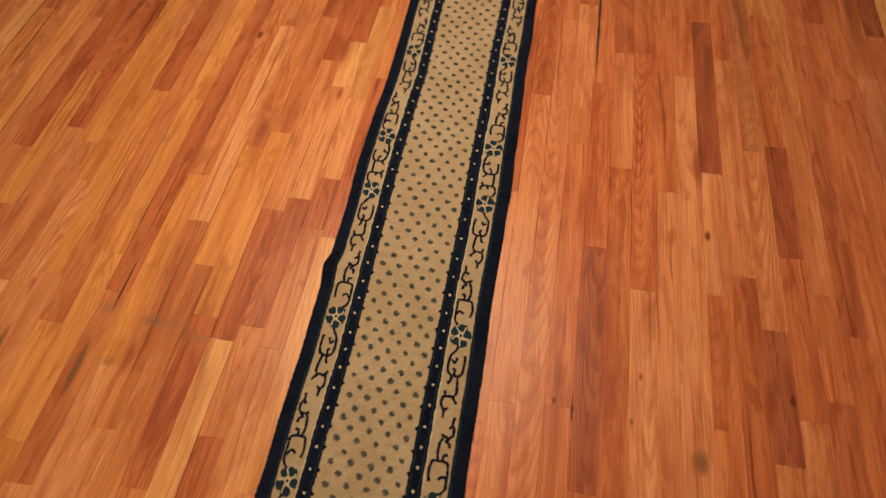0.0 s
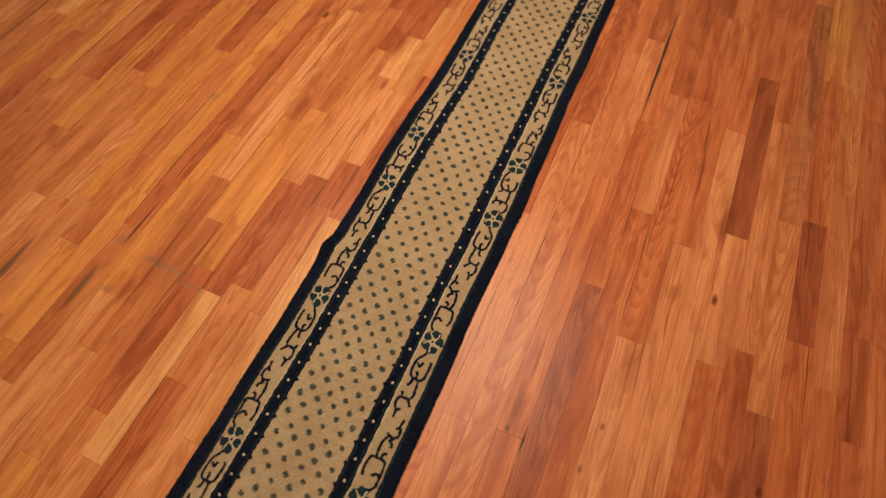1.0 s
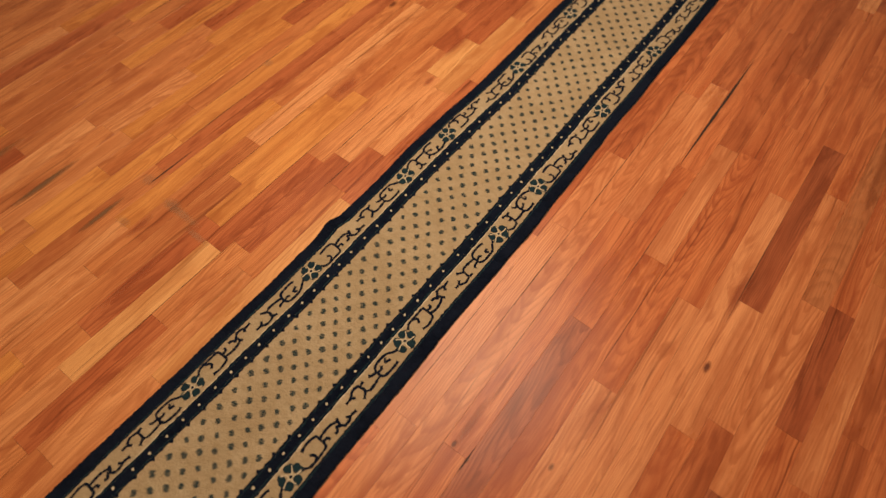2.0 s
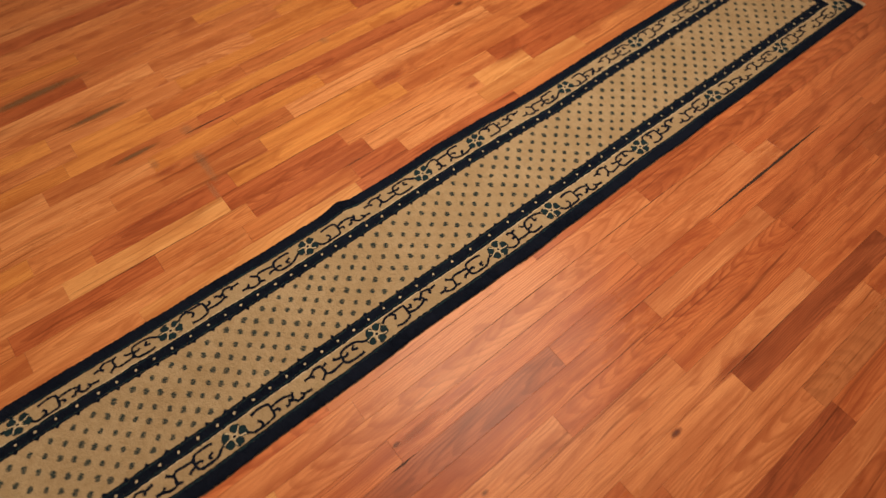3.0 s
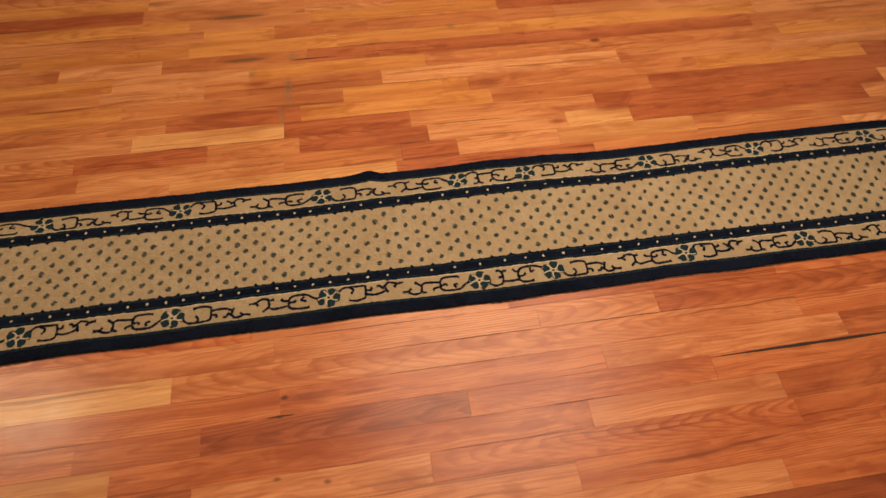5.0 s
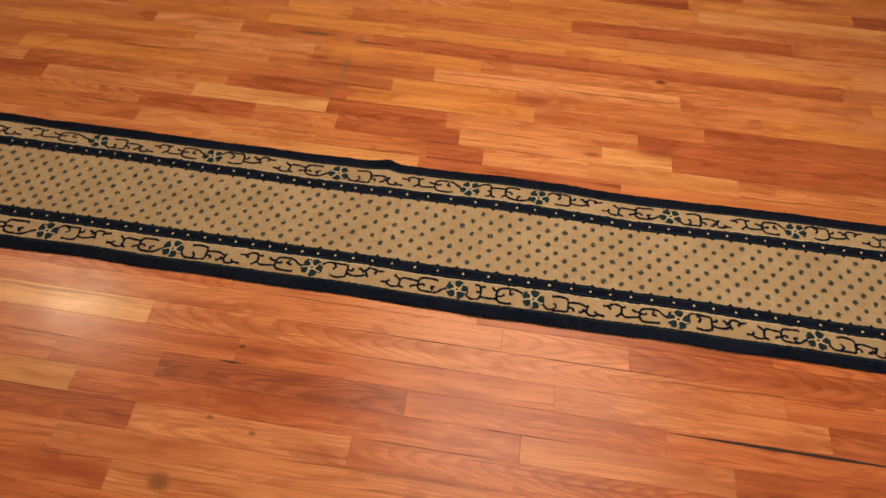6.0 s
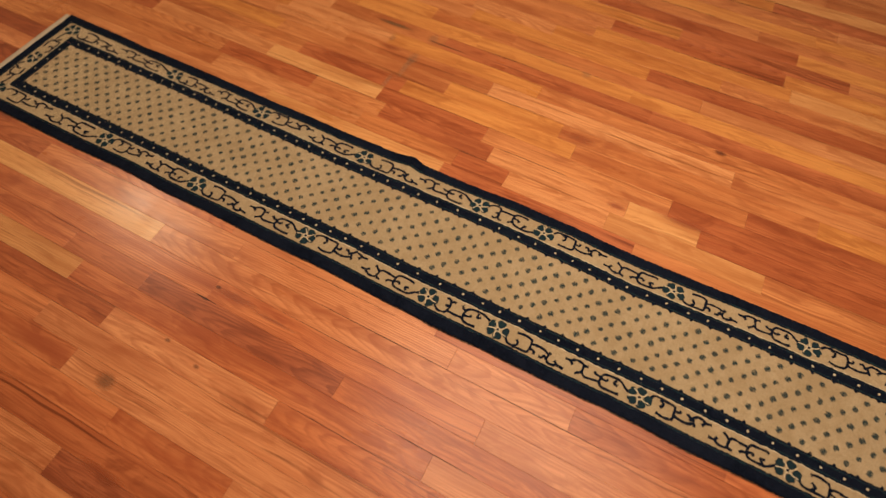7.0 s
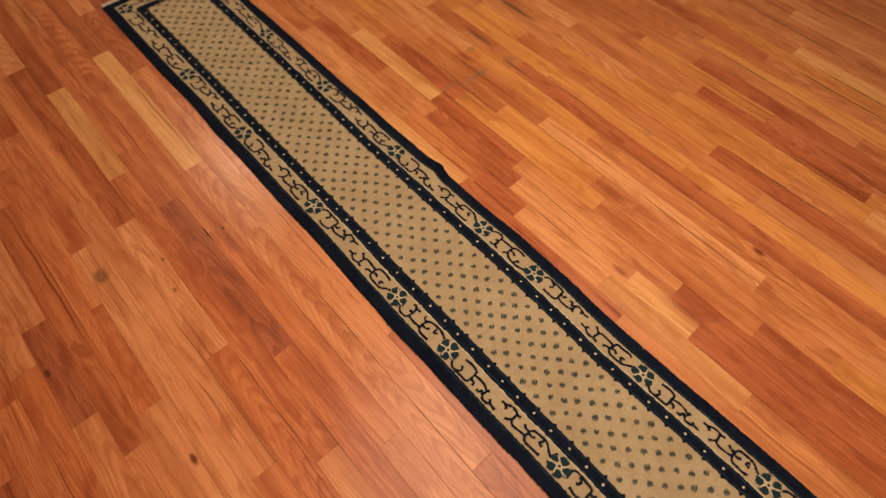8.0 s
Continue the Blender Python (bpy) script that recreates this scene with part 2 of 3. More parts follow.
GUARD_AT = (-1.70, -0.90, -0.50, 0.00, 0.50, 0.90, 1.28, 1.60, 2.00, 2.80)
GUARD_LEFT = (-0.010, -0.012, -0.008, 0.001, 0.010, 0.009, -0.003, -0.009, -0.012, -0.010)
GUARD_RIGHT = (-0.005, -0.003, -0.001, 0.002, -0.004, 0.000, 0.000, 0.006, 0.008, 0.006)


def ease(v, at, out):
    """A smooth course through a few offsets."""
    k = int(np.clip(np.searchsorted(at, v) - 1, 0, len(at) - 2))
    f = min(max((v - at[k]) / (at[k + 1] - at[k]), 0.0), 1.0)
    f = f * f * (3 - 2 * f)
    return out[k] * (1 - f) + out[k + 1] * f


def lie(u, v, h):
    """A spot of the runner, u across and v along, h above its ground weave, as it lies on the floor."""
    far = max(abs(u) - 0.12, 0.0) / (HALF - 0.12)
    at, edge, guard = (LEFT_AT, LEFT_OUT, GUARD_LEFT) if u < 0 else (RIGHT_AT, RIGHT_OUT, GUARD_RIGHT)
    inner = ease(v, GUARD_AT, guard)
    f = (abs(u) - 0.148) / (HALF - 0.148)
    out = inner * abs(u) / 0.148 if f < 0 else inner * (1 - f) + ease(v, at, edge) * f
    fold = 0.0035 * math.exp(-(((v - 0.86 + 0.08 * u) / 0.012) ** 2))
    wave = noise.noise((u * 3.0, v * 1.9, 0.4)) * 0.0026 + noise.noise((u * 10.0, v * 8.0, 2.4)) * 0.0016
    tuck = 0.006 * far * math.exp(-(((v - 0.195) / 0.03) ** 2)) if u < 0 else 0.004 * far * math.exp(-(((v - 0.60) / 0.04) ** 2))
    x = -0.2036 + 0.012 * v + u + math.copysign(out, u) + 0.0035 * noise.noise((1.7, v * 2.3, 7.0))
    return (x, v + 0.004 * noise.noise((u * 4.0, v * 1.5, 3.3)), 0.0005 + max(h + (wave + fold + tuck + 0.0015) * min(h / 0.006, 1.0), 0.0))


def ragged(line, v):
    """Knots never end on a ruled line."""
    return 0.0036 * noise.noise((line * 173.0, v * 105.0, 5.0)) + 0.0014 * noise.noise((line * 91.0, v * 22.0, 9.0))


PILE = 0.0075


class Sheet:
    """Collects the faces of one part of the runner."""

    def __init__(self):
        self.v, self.f = [], []

    def grid(self, us, vs, hs, crossing):
        """Columns us (with heights hs) along vs; crossing: the strip runs across the runner."""
        n0 = len(self.v)
        for v in vs:
            for k, (u, h) in enumerate(zip(us, hs)):
                e = ragged(u, v) if 0 < k < len(us) - 1 or abs(u) < HALF - 0.01 else ragged(u, v) * 0.8
                self.v.append(lie(v, u + e * 0.6, h) if crossing else lie(u + e, v, h))
        w = len(us)
        for r in range(len(vs) - 1):
            for c in range(w - 1):
                a = n0 + r * w + c
                self.f.append((a, a + 1, a + w + 1, a + w) if not crossing else (a, a + w, a + w + 1, a + 1))

    def ring(self, a, b, edge=False):
        """The frame between the insets a and b from the runner's edge."""
        cols, hts = [a, b], [PILE, PILE]
        if edge:
            cols, hts = [-0.0015, -0.001, 0.0015, 0.005, 0.016, 0.026, b], [0.0, 0.004, 0.0066, PILE, PILE, PILE, PILE]
        vs = np.arange(VA + a, VB - a + 0.0025, 0.005)
        vs[-1] = VB - a
        self.grid([HALF - c for c in cols][::-1], vs, hts[::-1], False)
        self.grid([c - HALF for c in cols], vs, hts, False)
        us = np.linspace(-(HALF - b), HALF - b, 60)
        self.grid([VA + c for c in cols], us, hts, True)
        self.grid([VB - c for c in cols][::-1], us, hts[::-1], True)

    def ribbon(self, pts, width, h):
        """A line of knots through pts (u, v), smoothed, of uneven width."""
        p = [Vector((*q, 0)) for q in pts]
        p = [p[0] * 2 - p[1], *p, p[-1] * 2 - p[-2]]
        line = []
        for k in range(1, len(p) - 2):
            for s in range(7):
                t = s / 7
                a, b, c, d = p[k - 1 : k + 3]
                line.append(0.5 * (2 * b + (c - a) * t + (2 * a - 5 * b + 4 * c - d) * t * t + (3 * b - a - 3 * c + d) * t ** 3))
        line.append(p[-2])
        n0 = len(self.v)
        for k, q in enumerate(line):
            along = (line[min(k + 1, len(line) - 1)] - line[max(k - 1, 0)]).normalized()
            side = Vector((-along.y, along.x, 0))
            wide = width * (0.5 + 0.32 * noise.noise((q.x * 260, q.y * 260, 1.0))) * (1.5 if k in (0, len(line) - 1) else 1.0)
            for sgn in (-1, 1):
                r = q + side * wide * sgn + Vector((noise.noise((q.x * 420, q.y * 420, 4.0 + sgn)), noise.noise((q.x * 420, q.y * 420, 8.0 + sgn)), 0)) * 0.0008
                self.v.append(lie(r.x, r.y, h))
        for k in range(len(line) - 1):
            a = n0 + 2 * k
            self.f.append((a, a + 2, a + 3, a + 1))

    def blob(self, u, v, ru, rv, h, turn=0.0, lobes=0, sides=10):
        n0 = len(self.v)
        c, s = math.cos(turn), math.sin(turn)
        for k in range(sides):
            t = 2 * math.pi * k / sides
            r = 1 + 0.16 * noise.noise((u * 90 + k, v * 90, t)) - (0.22 if lobes and k in (0,) else 0.0)
            a, b = ru * r * math.cos(t), rv * r * math.sin(t)
            self.v.append(lie(u + a * c - b * s, v + a * s + b * c, h))
        self.f.append(tuple(range(n0, n0 + sides)))

    def made(self, name, mat, parent, label="", smooth=True):
        return part(name, mesh_of(name, self.v, self.f, [mat], smooth=smooth), parent, label)


runner = tagged(new("runner_rug"), "long cream and navy wool runner with woven vine border", "rug")
runner.empty_display_size = 0.1

navy, teal, cream, pale, guard = Sheet(), Sheet(), Sheet(), Sheet(), Sheet()
navy.ring(0.0, 0.0375, True)
teal.ring(0.0375, 0.0415)
navy.ring(0.0415, 0.0455)
cream.ring(0.0455, 0.1155)
pale.ring(0.1155, 0.1185)
guard.ring(0.1185, 0.1240)
teal.ring(0.1240, 0.1270)
guard.ring(0.1270, 0.1530)
teal.ring(0.1530, 0.1558)
guard.ring(0.1558, 0.1610)
field = Sheet()
across = np.linspace(-(HALF - 0.161), HALF - 0.161, 48)
field.grid(across, np.append(np.arange(VA + 0.161, VB - 0.163, 0.005), VB - 0.161), [PILE] * 48, False)
navy.made("outer_border", NAVY, runner, "dark navy wool outer border")
cream.made("scroll_band", CREAM, runner, "cream wool border band")
pale.made("pale_stripe", IVORY, runner, "thin ivory guard line")
guard.made("guard_band", NAVY, runner, "navy inner guard band")
teal.made("guard_stripe", TEAL, runner, "thin teal guard lines")
field.made("field", CREAM, runner, "cream wool field")

# the weave's white ends
for name, v, way in (("end_web", VA, -1), ("end_web", VB, 1)):
    s = Sheet()
    us = np.linspace(-HALF + 0.004, HALF - 0.004, 90)
    cols = [v, v + way * 0.004, v + way * 0.033, v + way * 0.034]
    hts = [0.0045, 0.0038, 0.0025, 0.0]
    s.grid(cols if way > 0 else cols[::-1], us, hts if way > 0 else hts[::-1], True)
    s.made(name, FRINGE, runner, "undyed cotton end web")

# the overcast cords along both sides
for sgn in (-1, 1):
    cord = Sheet()
    vs = np.arange(VA, VB, 0.006)
    cols = [sgn * (HALF + c) for c in ((0.0002, 0.0008, 0.0022, 0.0026) if sgn > 0 else (0.0026, 0.0022, 0.0008, 0.0002))]
    cord.grid(cols, vs, [0.0034, 0.0036, 0.0020, 0.0] if sgn > 0 else [0.0, 0.0020, 0.0036, 0.0034], False)
    cord.made("side_cord", CORD, runner, "thin tan cotton side cord")

# the weave is beaten more loosely towards the middle: counts of rows, and how far along they have come
ROW_NO, ROW_V = (-32, -15, -11, -9, 0, 2, 5, 9, 16.5, 48), (-1.856, -0.836, -0.588, -0.463, 0.110, 0.261, 0.475, 0.758, 1.257, 3.367)
DOT_NO, DOT_V = (-31, -21, -4, 0, 2, 6, 10, 24, 40), (-1.757, -1.137, -0.106, 0.143, 0.280, 0.626, 0.918, 1.894, 2.960)

# little rhombs strewn over the field, each of four slanting strokes; those at its edge run into the guard band
rhombs, stubs = Sheet(), Sheet()
rng = random.Random(4)
for r in range(-64, 96):
    v = float(np.interp(r / 2, ROW_NO, ROW_V))
    if not VA + 0.172 < v < VB - 0.172:
        continue
    for c in range(-4, 6):
        u = c * 0.0285 - 0.013
        if (c - r) % 2 or abs(u) > 0.136:
            continue
        u += rng.uniform(-0.0026, 0.0026)
        w = v + rng.uniform(-0.0032, 0.0032)
        if abs(u) > 0.119:
            stubs.blob(math.copysign(0.1255, u), w, 0.0068, 0.0068, PILE + 0.0006, 0.0, sides=4)
            continue
        size = rng.uniform(0.86, 1.12)
        lean = rng.uniform(-0.22, 0.22) - 0.70
        for k in (-1.5, -0.5, 0.5, 1.5):
            long_k = rng.uniform(0.78, 1.12) * (0.82 if abs(k) > 1 else 1.05)
            slip = rng.uniform(-0.0016, 0.0016)
            du, dv = k * 0.0047 * size, slip
            rhombs.blob(u + du * math.cos(lean) - dv * math.sin(lean), w + du * math.sin(lean) + dv * math.cos(lean), 0.0021 * size, 0.0100 * size * long_k, PILE + 0.0009, lean + rng.uniform(-0.12, 0.12), sides=8)
tagged(rhombs.made("rhomb_pattern", wool("slate_wool", (0.046, 0.068, 0.066), (0.030, 0.044, 0.046), 0.3), runner, "slate teal woven rhombs"), kind="stuff")
tagged(stubs.made("edge_knotting", NAVY, runner, "navy knots along the field's edge"), kind="stuff")

# ivory pearls on the guard bands
pearl = Sheet()
inset = 0.1400
for m in range(-31, 41):
    v = float(np.interp(m, DOT_NO, DOT_V))
    if not VA + inset - 0.01 < v < VB - inset + 0.01:
        continue
    for sgn in (-1, 1):
        pearl.blob(sgn * (HALF - inset) + rng.uniform(-0.0015, 0.0015), v + rng.uniform(-0.005, 0.005) - 0.004 * sgn, rng.uniform(0.0034, 0.0048), rng.uniform(0.0040, 0.0052), PILE + 0.0006, rng.uniform(0, 1), sides=7)
for u in np.arange(-0.085, 0.10, 0.0655):
    for v in (VA + inset, VB - inset):
        pearl.blob(u, v, 0.0040, 0.0036, PILE + 0.0006, sides=7)
tagged(pearl.made("pearl_dots", IVORY, runner, "ivory pearl dots"), kind="stuff")

# flowers and the vines between them; "in": the vine leaves a flower on its inner side
MID = HALF - 0.0810
FLOWERS = [(-1.608, 1), (-0.986, 1), (-0.507, -1), (0.004, 1), (0.520, -1), (0.785, -1), (1.279, 1), (1.735, -1), (2.228, 1), (2.712, 1)]


def flower(u, v, size, way=0):
    """Five notched petals, ivory veins between them and a small dark heart; way: the border runs across the runner."""
    petals, veins, heart = Sheet(), Sheet(), Sheet()
    start = rng.uniform(0.2, 0.5) if u > 0 else rng.uniform(-0.2, 0.1)
    ku, kv = (0.029, 0.022) if way else (0.0215, 0.0285)
    for k in range(5):
        t = start + k * math.pi / 2.5 + rng.uniform(-0.12, 0.12)
        cu, cv = math.cos(t) * ku * size, math.sin(t) * kv * size
        petals.blob(u + cu, v + cv, 0.0138 * size * rng.uniform(0.92, 1.08), 0.0156 * size * rng.uniform(0.92, 1.08), PILE + 0.0009, math.atan2(cv, cu), lobes=1, sides=14)
    veins.blob(u, v, 0.0078 * size, 0.0086 * size, PILE + 0.0011, sides=10)
    for k in range(5):
        t = start + (k + 0.5) * math.pi / 2.5
        q = [(u + math.cos(t + b) * ku * a * size, v + math.sin(t + b) * kv * a * size) for a, b in ((0.15, 0.0), (0.70, 0.05), (1.25, 0.22))]
        veins.ribbon(q, 0.0036, PILE + 0.0012)
    heart.blob(u, v, 0.0046 * size, 0.0055 * size, PILE + 0.0016, sides=8)
    ob = petals.made("blossom", TEAL, runner, "teal woven blossom with ivory veins")
    veins.made("vein_star", IVORY, ob)
    heart.made("flower_heart", NAVY, ob)


# strokes of the vine: way along from the flower and offset from the band's middle, towards the outer edge
LEAVING = (
    ((0.036, -0.014), (0.049, -0.026), (0.069, -0.028), (0.097, -0.027), (0.118, -0.026), (0.124, -0.018), (0.125, 0.001), (0.122, 0.017), (0.108, 0.023), (0.088, 0.024), (0.066, 0.020)),
    ((0.070, -0.026), (0.082, -0.018), (0.082, -0.009), (0.074, -0.002)),
    ((0.125, -0.010), (0.141, -0.011), (0.144, -0.022)),
    ((0.125, 0.005), (0.146, 0.009), (0.172, 0.007), (0.193, 0.000), (0.198, 0.008)),
    ((0.193, 0.002), (0.190, -0.012), (0.179, -0.010), (0.174, -0.019), (0.163, -0.019)),
    ((0.178, -0.008), (0.194, -0.021), (0.202, -0.027), (0.220, -0.025), (0.231, -0.020), (0.252, -0.023)),
    ((0.229, -0.020), (0.219, -0.010)),
)
COMING = (
    ((0.247, 0.013), (0.267, 0.012), (0.278, 0.003)),
    ((0.268, 0.015), (0.286, 0.024), (0.309, 0.021), (0.312, 0.010), (0.313, -0.004), (0.292, -0.020)),
    ((0.313, 0.018), (0.329, 0.022)),
    ((0.313, -0.007), (0.326, -0.015), (0.350, -0.013), (0.374, -0.011)),
    ((0.374, -0.011), (0.377, -0.004), (0.377, 0.010), (0.386, 0.021), (0.409, 0.024), (0.439, 0.022), (0.460, 0.009), (0.476, 0.002)),
    ((0.376, -0.009), (0.385, -0.022), (0.408, -0.025), (0.435, -0.025), (0.446, -0.021)),
    ((0.377, 0.006), (0.360, 0.009), (0.351, 0.015)),
    ((0.377, 0.004), (0.394, 0.001), (0.401, 0.008)),
    ((0.430, 0.016), (0.421, 0.006), (0.436, 0.001)),
)
SHORT = (
    ((0.033, 0.016), (0.051, 0.027), (0.068, 0.028), (0.080, 0.022), (0.084, 0.003), (0.082, -0.015), (0.072, -0.025), (0.062, -0.021)),
    ((0.082, -0.011), (0.089, -0.021), (0.101, -0.023)),
    ((0.083, 0.000), (0.068, 0.001)),
    ((0.084, 0.014), (0.112, 0.015), (0.140, 0.015)),
    ((0.140, 0.015), (0.140, -0.001), (0.152, -0.020), (0.181, -0.027), (0.208, -0.025), (0.232, -0.016)),
    ((0.125, -0.025), (0.133, -0.015), (0.143, -0.013)),
    ((0.140, 0.013), (0.149, 0.025), (0.173, 0.028), (0.195, 0.026)),
    ((0.141, 0.005), (0.157, 0.005), (0.167, -0.003)),
    ((0.186, -0.022), (0.189, -0.006), (0.199, -0.011)),
)


def vine(place, strokes, scale):
    """One scroll. place(w, q) sets a spot w along from the flower and q outwards from the band's middle."""
    scroll = Sheet()
    for stroke in strokes:
        drift = rng.uniform(-0.0016, 0.0016)
        scroll.ribbon([place(w * scale + rng.uniform(-0.0015, 0.0015), q + drift + rng.uniform(-0.0012, 0.0012)) for w, q in stroke], 0.0082, PILE + 0.0008)
    scroll.made("vine_scroll", NAVY, runner, "dark navy woven vine scroll")


for sgn in (-1, 1):
    for v, _ in FLOWERS:
        flower(sgn * MID, v, 1.0)
    for (v0, k0), (v1, k1) in zip(FLOWERS, FLOWERS[1:]):
        span = v1 - v0
        if span < 0.3:
            vine(lambda w, q: (sgn * (MID + q), v0 + w), SHORT, span / 0.269)
        else:
            vine(lambda w, q: (sgn * (MID + q * k0), v0 + w), LEAVING, span / 0.510)
            vine(lambda w, q: (sgn * (MID + q * k0), v0 + w), COMING, span / 0.510)
for v, way in ((VA + 0.0810, 1), (VB - 0.0810, -1)):
    flower(0.0, v, 0.9, 1)
    vine(lambda w, q: (-0.01 - w, v - way * q), LEAVING[:4], 0.85)
    vine(lambda w, q: (0.01 + w, v + way * q), LEAVING[:4], 0.85)


# ---- the floor boards ----
WIDE, LEAN_X, FIRST = 0.0842, 0.0135, 0.0382
ROW_LO, ROW_HI = -45, 28
ROWS = {}


def row(i, tone, *joints):
    """The boards of one row: the first board's tone, then each joint and the tone of the board after it."""
    ROWS[i] = [(-9.0, tone), *joints]
    if i >= 0:  # the boards on this side of the runner are the rosier ones
        ROWS[i] = [(y, {"o": "c", "p": "b"}.get(t, t)) for y, t in ROWS[i]]


row(-23, "o", (0.519, "r"), (1.480, "y"))
row(-22, "o", (0.250, "y"), (0.952, "r"))
row(-21, "o", (-0.743, "r"), (-0.300, "o"), (0.640, "r"), (1.450, "y"), (2.227, "d"))
row(-20, "o", (0.578, "y"), (1.489, "s"))
row(-19, "o", (-0.020, "p"), (0.400, "y"), (1.200, "o"))
row(-18, "y", (-0.540, "p"), (0.005, "y"), (0.889, "r"), (1.900, "o"))
row(-17, "o", (-0.472, "y"), (-0.160, "o"), (0.263, "o"), (1.151, "p"))
row(-16, "y", (-0.532, "y"), (0.117, "y"), (0.862, "y"))
row(-15, "o", (-1.062, "p"), (-0.640, "o"), (-0.020, "r"), (0.972, "r"), (2.071, "o"))
row(-14, "y", (-0.834, "p"), (-0.268, "y"), (0.090, "y"), (0.495, "o"), (2.178, "y"))
row(-13, "o", (-1.401, "o"), (-0.875, "p"), (-0.455, "o"), (0.292, "p"), (1.361, "o"))
row(-12, "y", (-0.780, "o"), (0.120, "y"), (0.658, "o"), (1.700, "y"))
row(-11, "o", (-0.597, "r"), (-0.060, "y"), (0.744, "o"), (1.449, "r"))
row(-10, "r", (-1.402, "p"), (-0.720, "s"), (-0.130, "r"), (0.382, "o"), (1.174, "r"))
row(-9, "o", (-0.925, "r"), (-0.428, "o"), (-0.072, "r"), (0.445, "p"), (1.026, "s"), (1.305, "r"))
row(-8, "o", (-0.900, "p"), (-0.134, "o"), (0.326, "r"), (0.552, "p"), (0.971, "s"), (1.558, "o"))
row(-7, "p", (-0.560, "s"), (0.298, "r"), (1.100, "o"))
# rows 0 to 6: darker tones beyond y 1.3 also carry the dimmer light there
row(0, "p", (0.603, "r"))
row(1, "p", (-0.182, "p"), (0.693, "p"), (1.112, "r"))
# straw up to -0.497: the glare on this board is put into its tone
row(2, "s", (-0.497, "p"), (1.598, "o"))
row(3, "o", (-1.308, "o"), (-0.167, "o"), (0.873, "p"), (1.720, "r"))
row(4, "o", (-0.761, "r"), (-0.401, "d"), (0.410, "o"))
row(5, "r", (-1.292, "s"), (-0.652, "o"), (0.776, "p"), (1.414, "r"))
row(6, "r", (-0.420, "p"), (0.267, "o"), (1.428, "o"), (2.000, "r"))
row(7, "o", (-0.633, "p"), (0.691, "o"))
row(8, "o", (-0.421, "p"), (1.309, "o"))
row(9, "o", (-0.160, "o"), (0.285, "p"), (0.803, "d"))
row(10, "o", (-0.800, "r"), (0.371, "p"))
row(11, "p", (-0.231, "d"), (0.187, "p"), (0.937, "g"))
row(12, "p", (-0.092, "o"), (0.472, "d"), (0.972, "o"))
row(13, "r", (-0.021, "o"), (0.342, "p"))
row(14, "o", (0.206, "r"), (0.569, "r"))
row(15, "o", (0.700, "o"), (1.741, "r"))
row(18, "o", (0.500, "o"), (1.686, "d"))

rng = random.Random(11)


def any_tone(i):
    return rng.choices(TONES, (5, 16, 24, 45, 10, 0, 0, 0, 0) if i < -5 else (2, 0, 6, 4, 24, 4, 15, 45, 0))[0]


def filled(i):
    """Where a row's known joints end, boards of common lengths go on to the walls."""
    known = ROWS.get(i, [])
    joints = [j for j in known if j[0] > -8]
    if not joints:
        y = Y0 + rng.uniform(0.1, 0.9)
        joints = [(y, any_tone(i))]
    tone = known[0][1] if known else any_tone(i)
    while joints[-1][0] < Y1 - 0.4:
        joints.append((joints[-1][0] + rng.uniform(0.7, 1.5), any_tone(i)))
    back = []
    y = joints[0][0]
    while True:
        y -= rng.uniform(0.55, 1.2)
        if y < Y0 + 0.2:
            back.append((Y0, tone))
            break
        back.append((y, tone))
        tone = any_tone(i)
    course = back[::-1] + [j for j in joints if j[0] < Y1 - 0.1] + [(Y1, "")]
    return [(a[0], b[0], a[1]) for a, b in zip(course, course[1:])]


def board_shape(length, x, y, z, tilt):
    """A strip board with eased top edges, its middle at x, y and its top at z."""
    hw, hl, e, g = WIDE / 2 - 0.0002, length / 2 - 0.0002, 0.0004, 0.0003
    v = []
    for zz, k in ((-0.020, 0.0), (-g, 0.0), (0.0, e)):
        for sx, sy in ((-1, -1), (1, -1), (1, 1), (-1, 1)):
            lx, ly = sx * (hw - k), sy * (hl - k)
            v.append((x + lx + LEAN_X * ly, y + ly, z + zz + tilt * lx))
    f = [(8, 9, 10, 11)]
    for b in (0, 4):
        f += [(b + k, b + (k + 1) % 4, b + 4 + (k + 1) % 4, b + 4 + k) for k in range(4)]
    return v, f


far_v, far_f, far_s = [], [], []
singles = 0
for i in range(ROW_LO, ROW_HI):
    for ya, yb, tone in filled(i):
        y = (ya + yb) / 2
        x = FIRST + WIDE * (i + 0.5) + LEAN_X * y
        if x - WIDE / 2 < X0 or x + WIDE / 2 > X1:
            continue
        z, tilt = rng.uniform(-0.0003, 0.0), rng.uniform(-0.004, 0.004)
        if -19 <= i <= 14 and yb > -1.9 and ya < 2.6 and singles < 300:
            v, f = board_shape(yb - ya, 0, 0, 0, tilt)
            ob = part("floor_board", mesh_of("floor_board", v, f, [OAK[tone]]), floor)
            ob.location = (x, y, z)
            singles += 1
        else:
            v, f = board_shape(yb - ya, x, y, z, tilt)
            n0 = len(far_v)
            far_v += v
            far_f += [tuple(k + n0 for k in q) for q in f]
            far_s += [TONES.index(tone)] * len(f)
rest = part("far_floor_boards", mesh_of("far_floor_boards", far_v, far_f, [OAK[t] for t in TONES], far_s), floor)
tagged(rest, kind="stuff")

# ---- knots, open seams and old filler in the floor ----


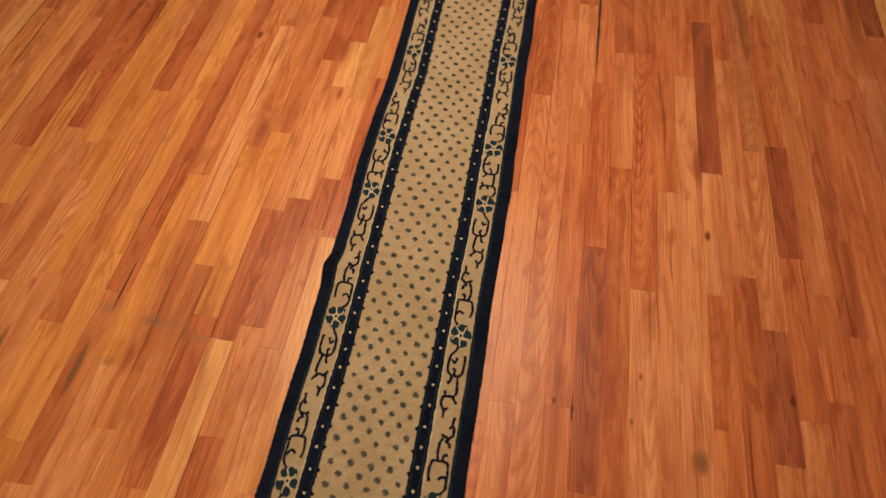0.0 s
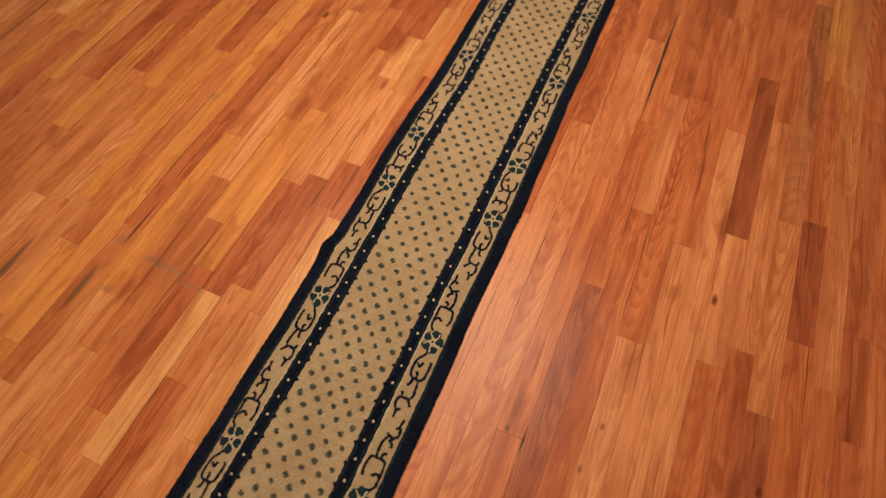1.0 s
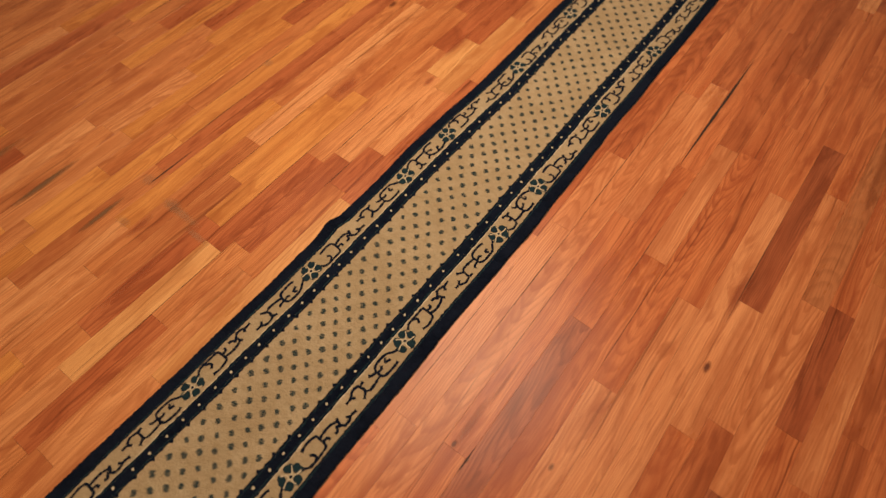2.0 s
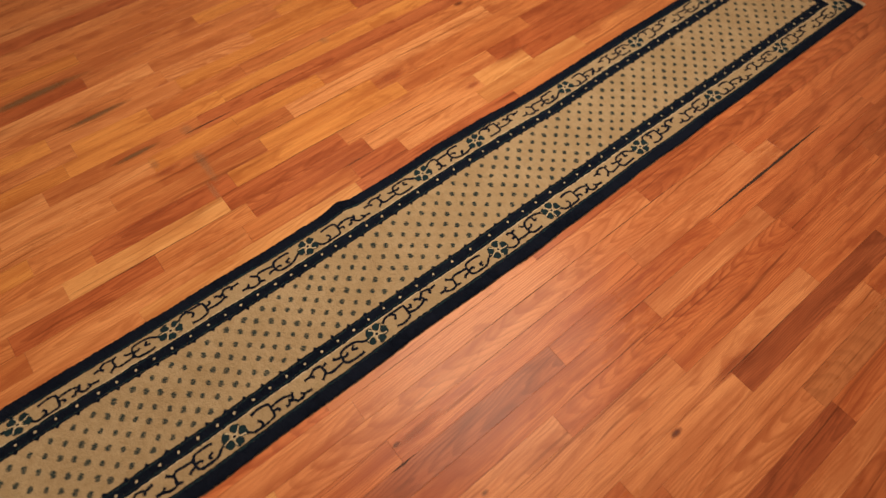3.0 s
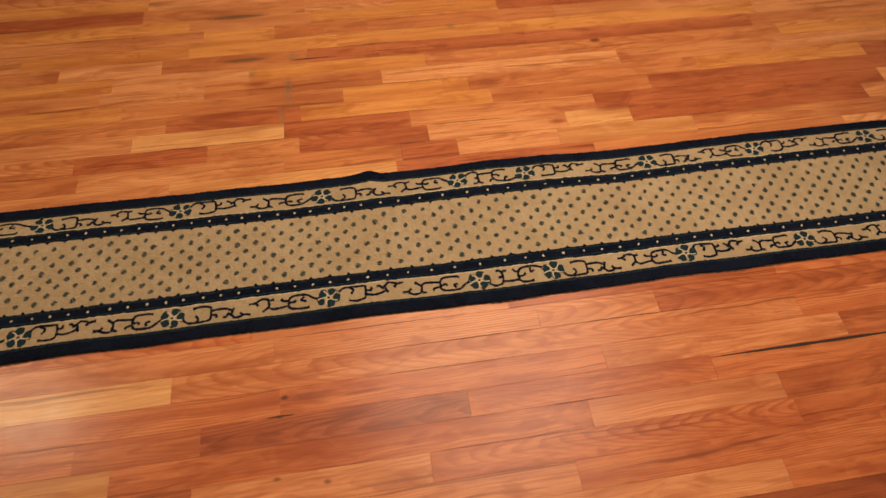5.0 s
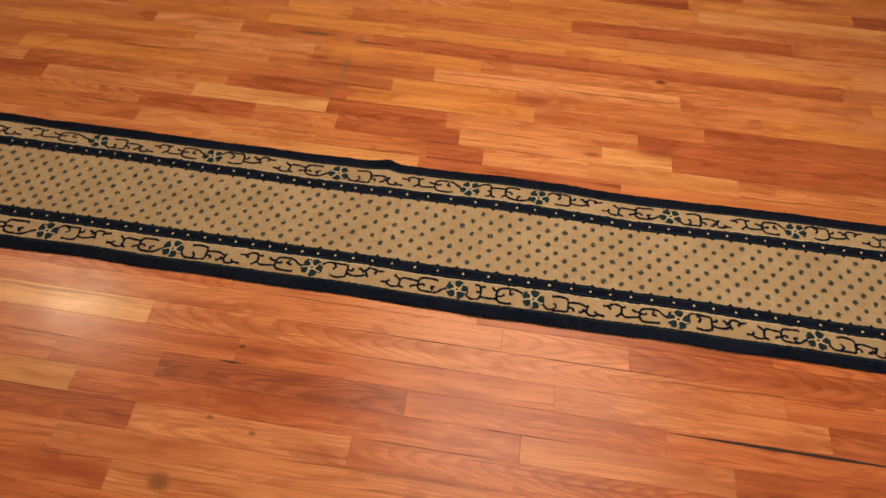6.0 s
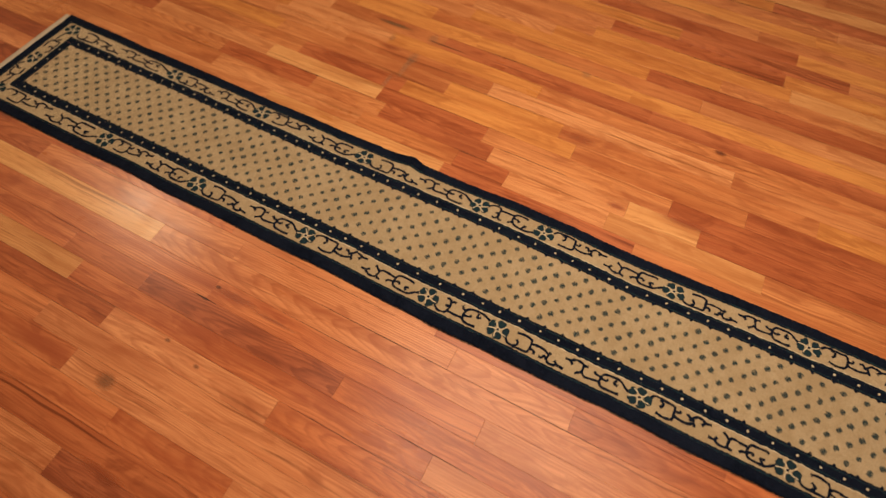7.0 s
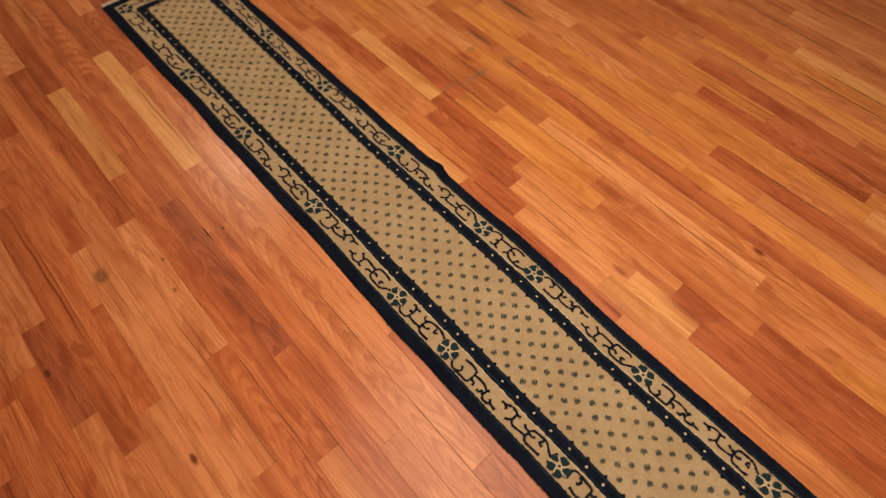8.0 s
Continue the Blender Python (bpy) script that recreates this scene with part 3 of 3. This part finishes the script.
def inlay(name, mat, x, y, rx, ry, label, seed):
    """An uneven oval set in the boards along the grain."""
    v, sides = [], 18
    for k in range(sides):
        t = 2 * math.pi * k / sides
        r = 1 + 0.38 * noise.noise((math.cos(t) * 1.3 + seed, math.sin(t) * 1.3, seed))
        v.append((x + rx * r * math.cos(t) + LEAN_X * ry * math.sin(t), y + ry * r * math.sin(t), 0.0005))
    part(name, mesh_of(name, v, [tuple(range(sides))], [mat]), floor, label)


for k, (x, y, rx, ry) in enumerate((
    (-1.110, 1.283, 0.016, 0.032), (0.818, 0.520, 0.013, 0.030), (0.318, -0.153, 0.009, 0.016),
    (0.374, -0.168, 0.006, 0.016), (1.034, -0.040, 0.012, 0.020),
)):
    inlay("knot", KNOT, x, y, rx, ry, "dark brown knot in the oak", 3.1 * k)
for k, (x, y, rx, ry) in enumerate(((0.744, -0.266, 0.034, 0.046), (0.578, -0.034, 0.010, 0.016), (0.551, -0.178, 0.008, 0.014))):
    inlay("knot", FAINT, x, y, rx, ry, "faint round brown knot in the oak", 40.0 + k)
for k, (x, y, rx, ry) in enumerate((
    (0.325, -0.080, 0.018, 0.105), (0.335, 0.080, 0.010, 0.120), (1.030, 0.010, 0.022, 0.100), (0.960, -0.080, 0.020, 0.120), (-0.880, -0.370, 0.022, 0.190),
    (-1.040, -0.235, 0.020, 0.075), (-0.660, 0.985, 0.018, 0.050), (-0.915, 0.735, 0.030, 0.085), (-0.700, 1.250, 0.022, 0.130), (0.800, 0.830, 0.020, 0.150),
)):
    inlay("heartwood_streak", BLUSH, x, y, rx, ry, "reddish heartwood streak in the oak", 7.7 * k)


for k, (x, y, rx, ry) in enumerate(((-0.950, -0.110, 0.130, 0.020), (-1.020, -0.105, 0.050, 0.030), (-0.840, -0.140, 0.070, 0.018), (-1.100, -0.258, 0.040, 0.022), (-1.180, -0.080, 0.040, 0.030), (-1.290, 0.640, 0.030, 0.030))):
    inlay("filler_smear", SMEAR, x, y, rx, ry, "greyish smear of old wood filler", 5.3 * k)

for k, (x, y, rx, ry) in enumerate(((-1.745, -0.520, 0.030, 0.260), (-1.480, -0.330, 0.018, 0.180), (-1.190, -0.290, 0.016, 0.110))):
    inlay("mineral_streak", MINERAL, x, y, rx, ry, "grey-brown mineral streak in the oak", 9.1 * k)


def seam(side, ya, yb, width):
    """Dirt in the open joint on the near side of row number side, thinning to its ends."""
    v, f, n = [], [], 14
    for k in range(n + 1):
        y = ya + (yb - ya) * k / n
        w = width * 0.5 * (1 - abs(2 * k / n - 1) ** 3) * (0.75 + 0.5 * noise.noise((side * 3.3, y * 14, 2.0))) + 0.0002
        x = FIRST + WIDE * side + LEAN_X * y
        v += [(x - w, y, 0.0006), (x + w, y, 0.0006)]
    for k in range(n):
        f.append((2 * k, 2 * k + 1, 2 * k + 3, 2 * k + 2))
    part("open_seam", mesh_of("open_seam", v, f, [CRACK]), floor, "dark dirt-filled open seam")


for side, ya, yb, width in (
    (-14.28, -0.10, 0.11, 0.0060), (4.10, 1.22, 1.98, 0.0125), (-27, 0.95, 1.45, 0.0060), (-15, 0.14, 0.46, 0.0030),
    (-20, 0.90, 1.50, 0.0035), (-26, 0.88, 1.35, 0.0060), (-29, 0.52, 1.00, 0.0070), (2, 0.20, 0.72, 0.0022), (1, -0.15, 0.45, 0.0018),
    (9, 0.70, 1.20, 0.0022), (3, 0.10, 0.60, 0.0016), (2, 0.75, 1.30, 0.0020), (6, 0.30, 0.70, 0.0015), (-9, -0.60, -0.10, 0.0015), (-10, 0.10, 0.50, 0.0016),
    (-12, 0.10, 0.60, 0.0018), (-16, 0.30, 0.80, 0.0018), (-18, 0.90, 1.50, 0.0030), (-24, 0.50, 1.10, 0.0040), (4, -0.21, -0.12, 0.0040), (-9, 0.46, 0.76, 0.0022), (-8, 0.30, 0.46, 0.0020), (5, 0.55, 0.95, 0.0018),
):
    seam(side, ya, yb, width)
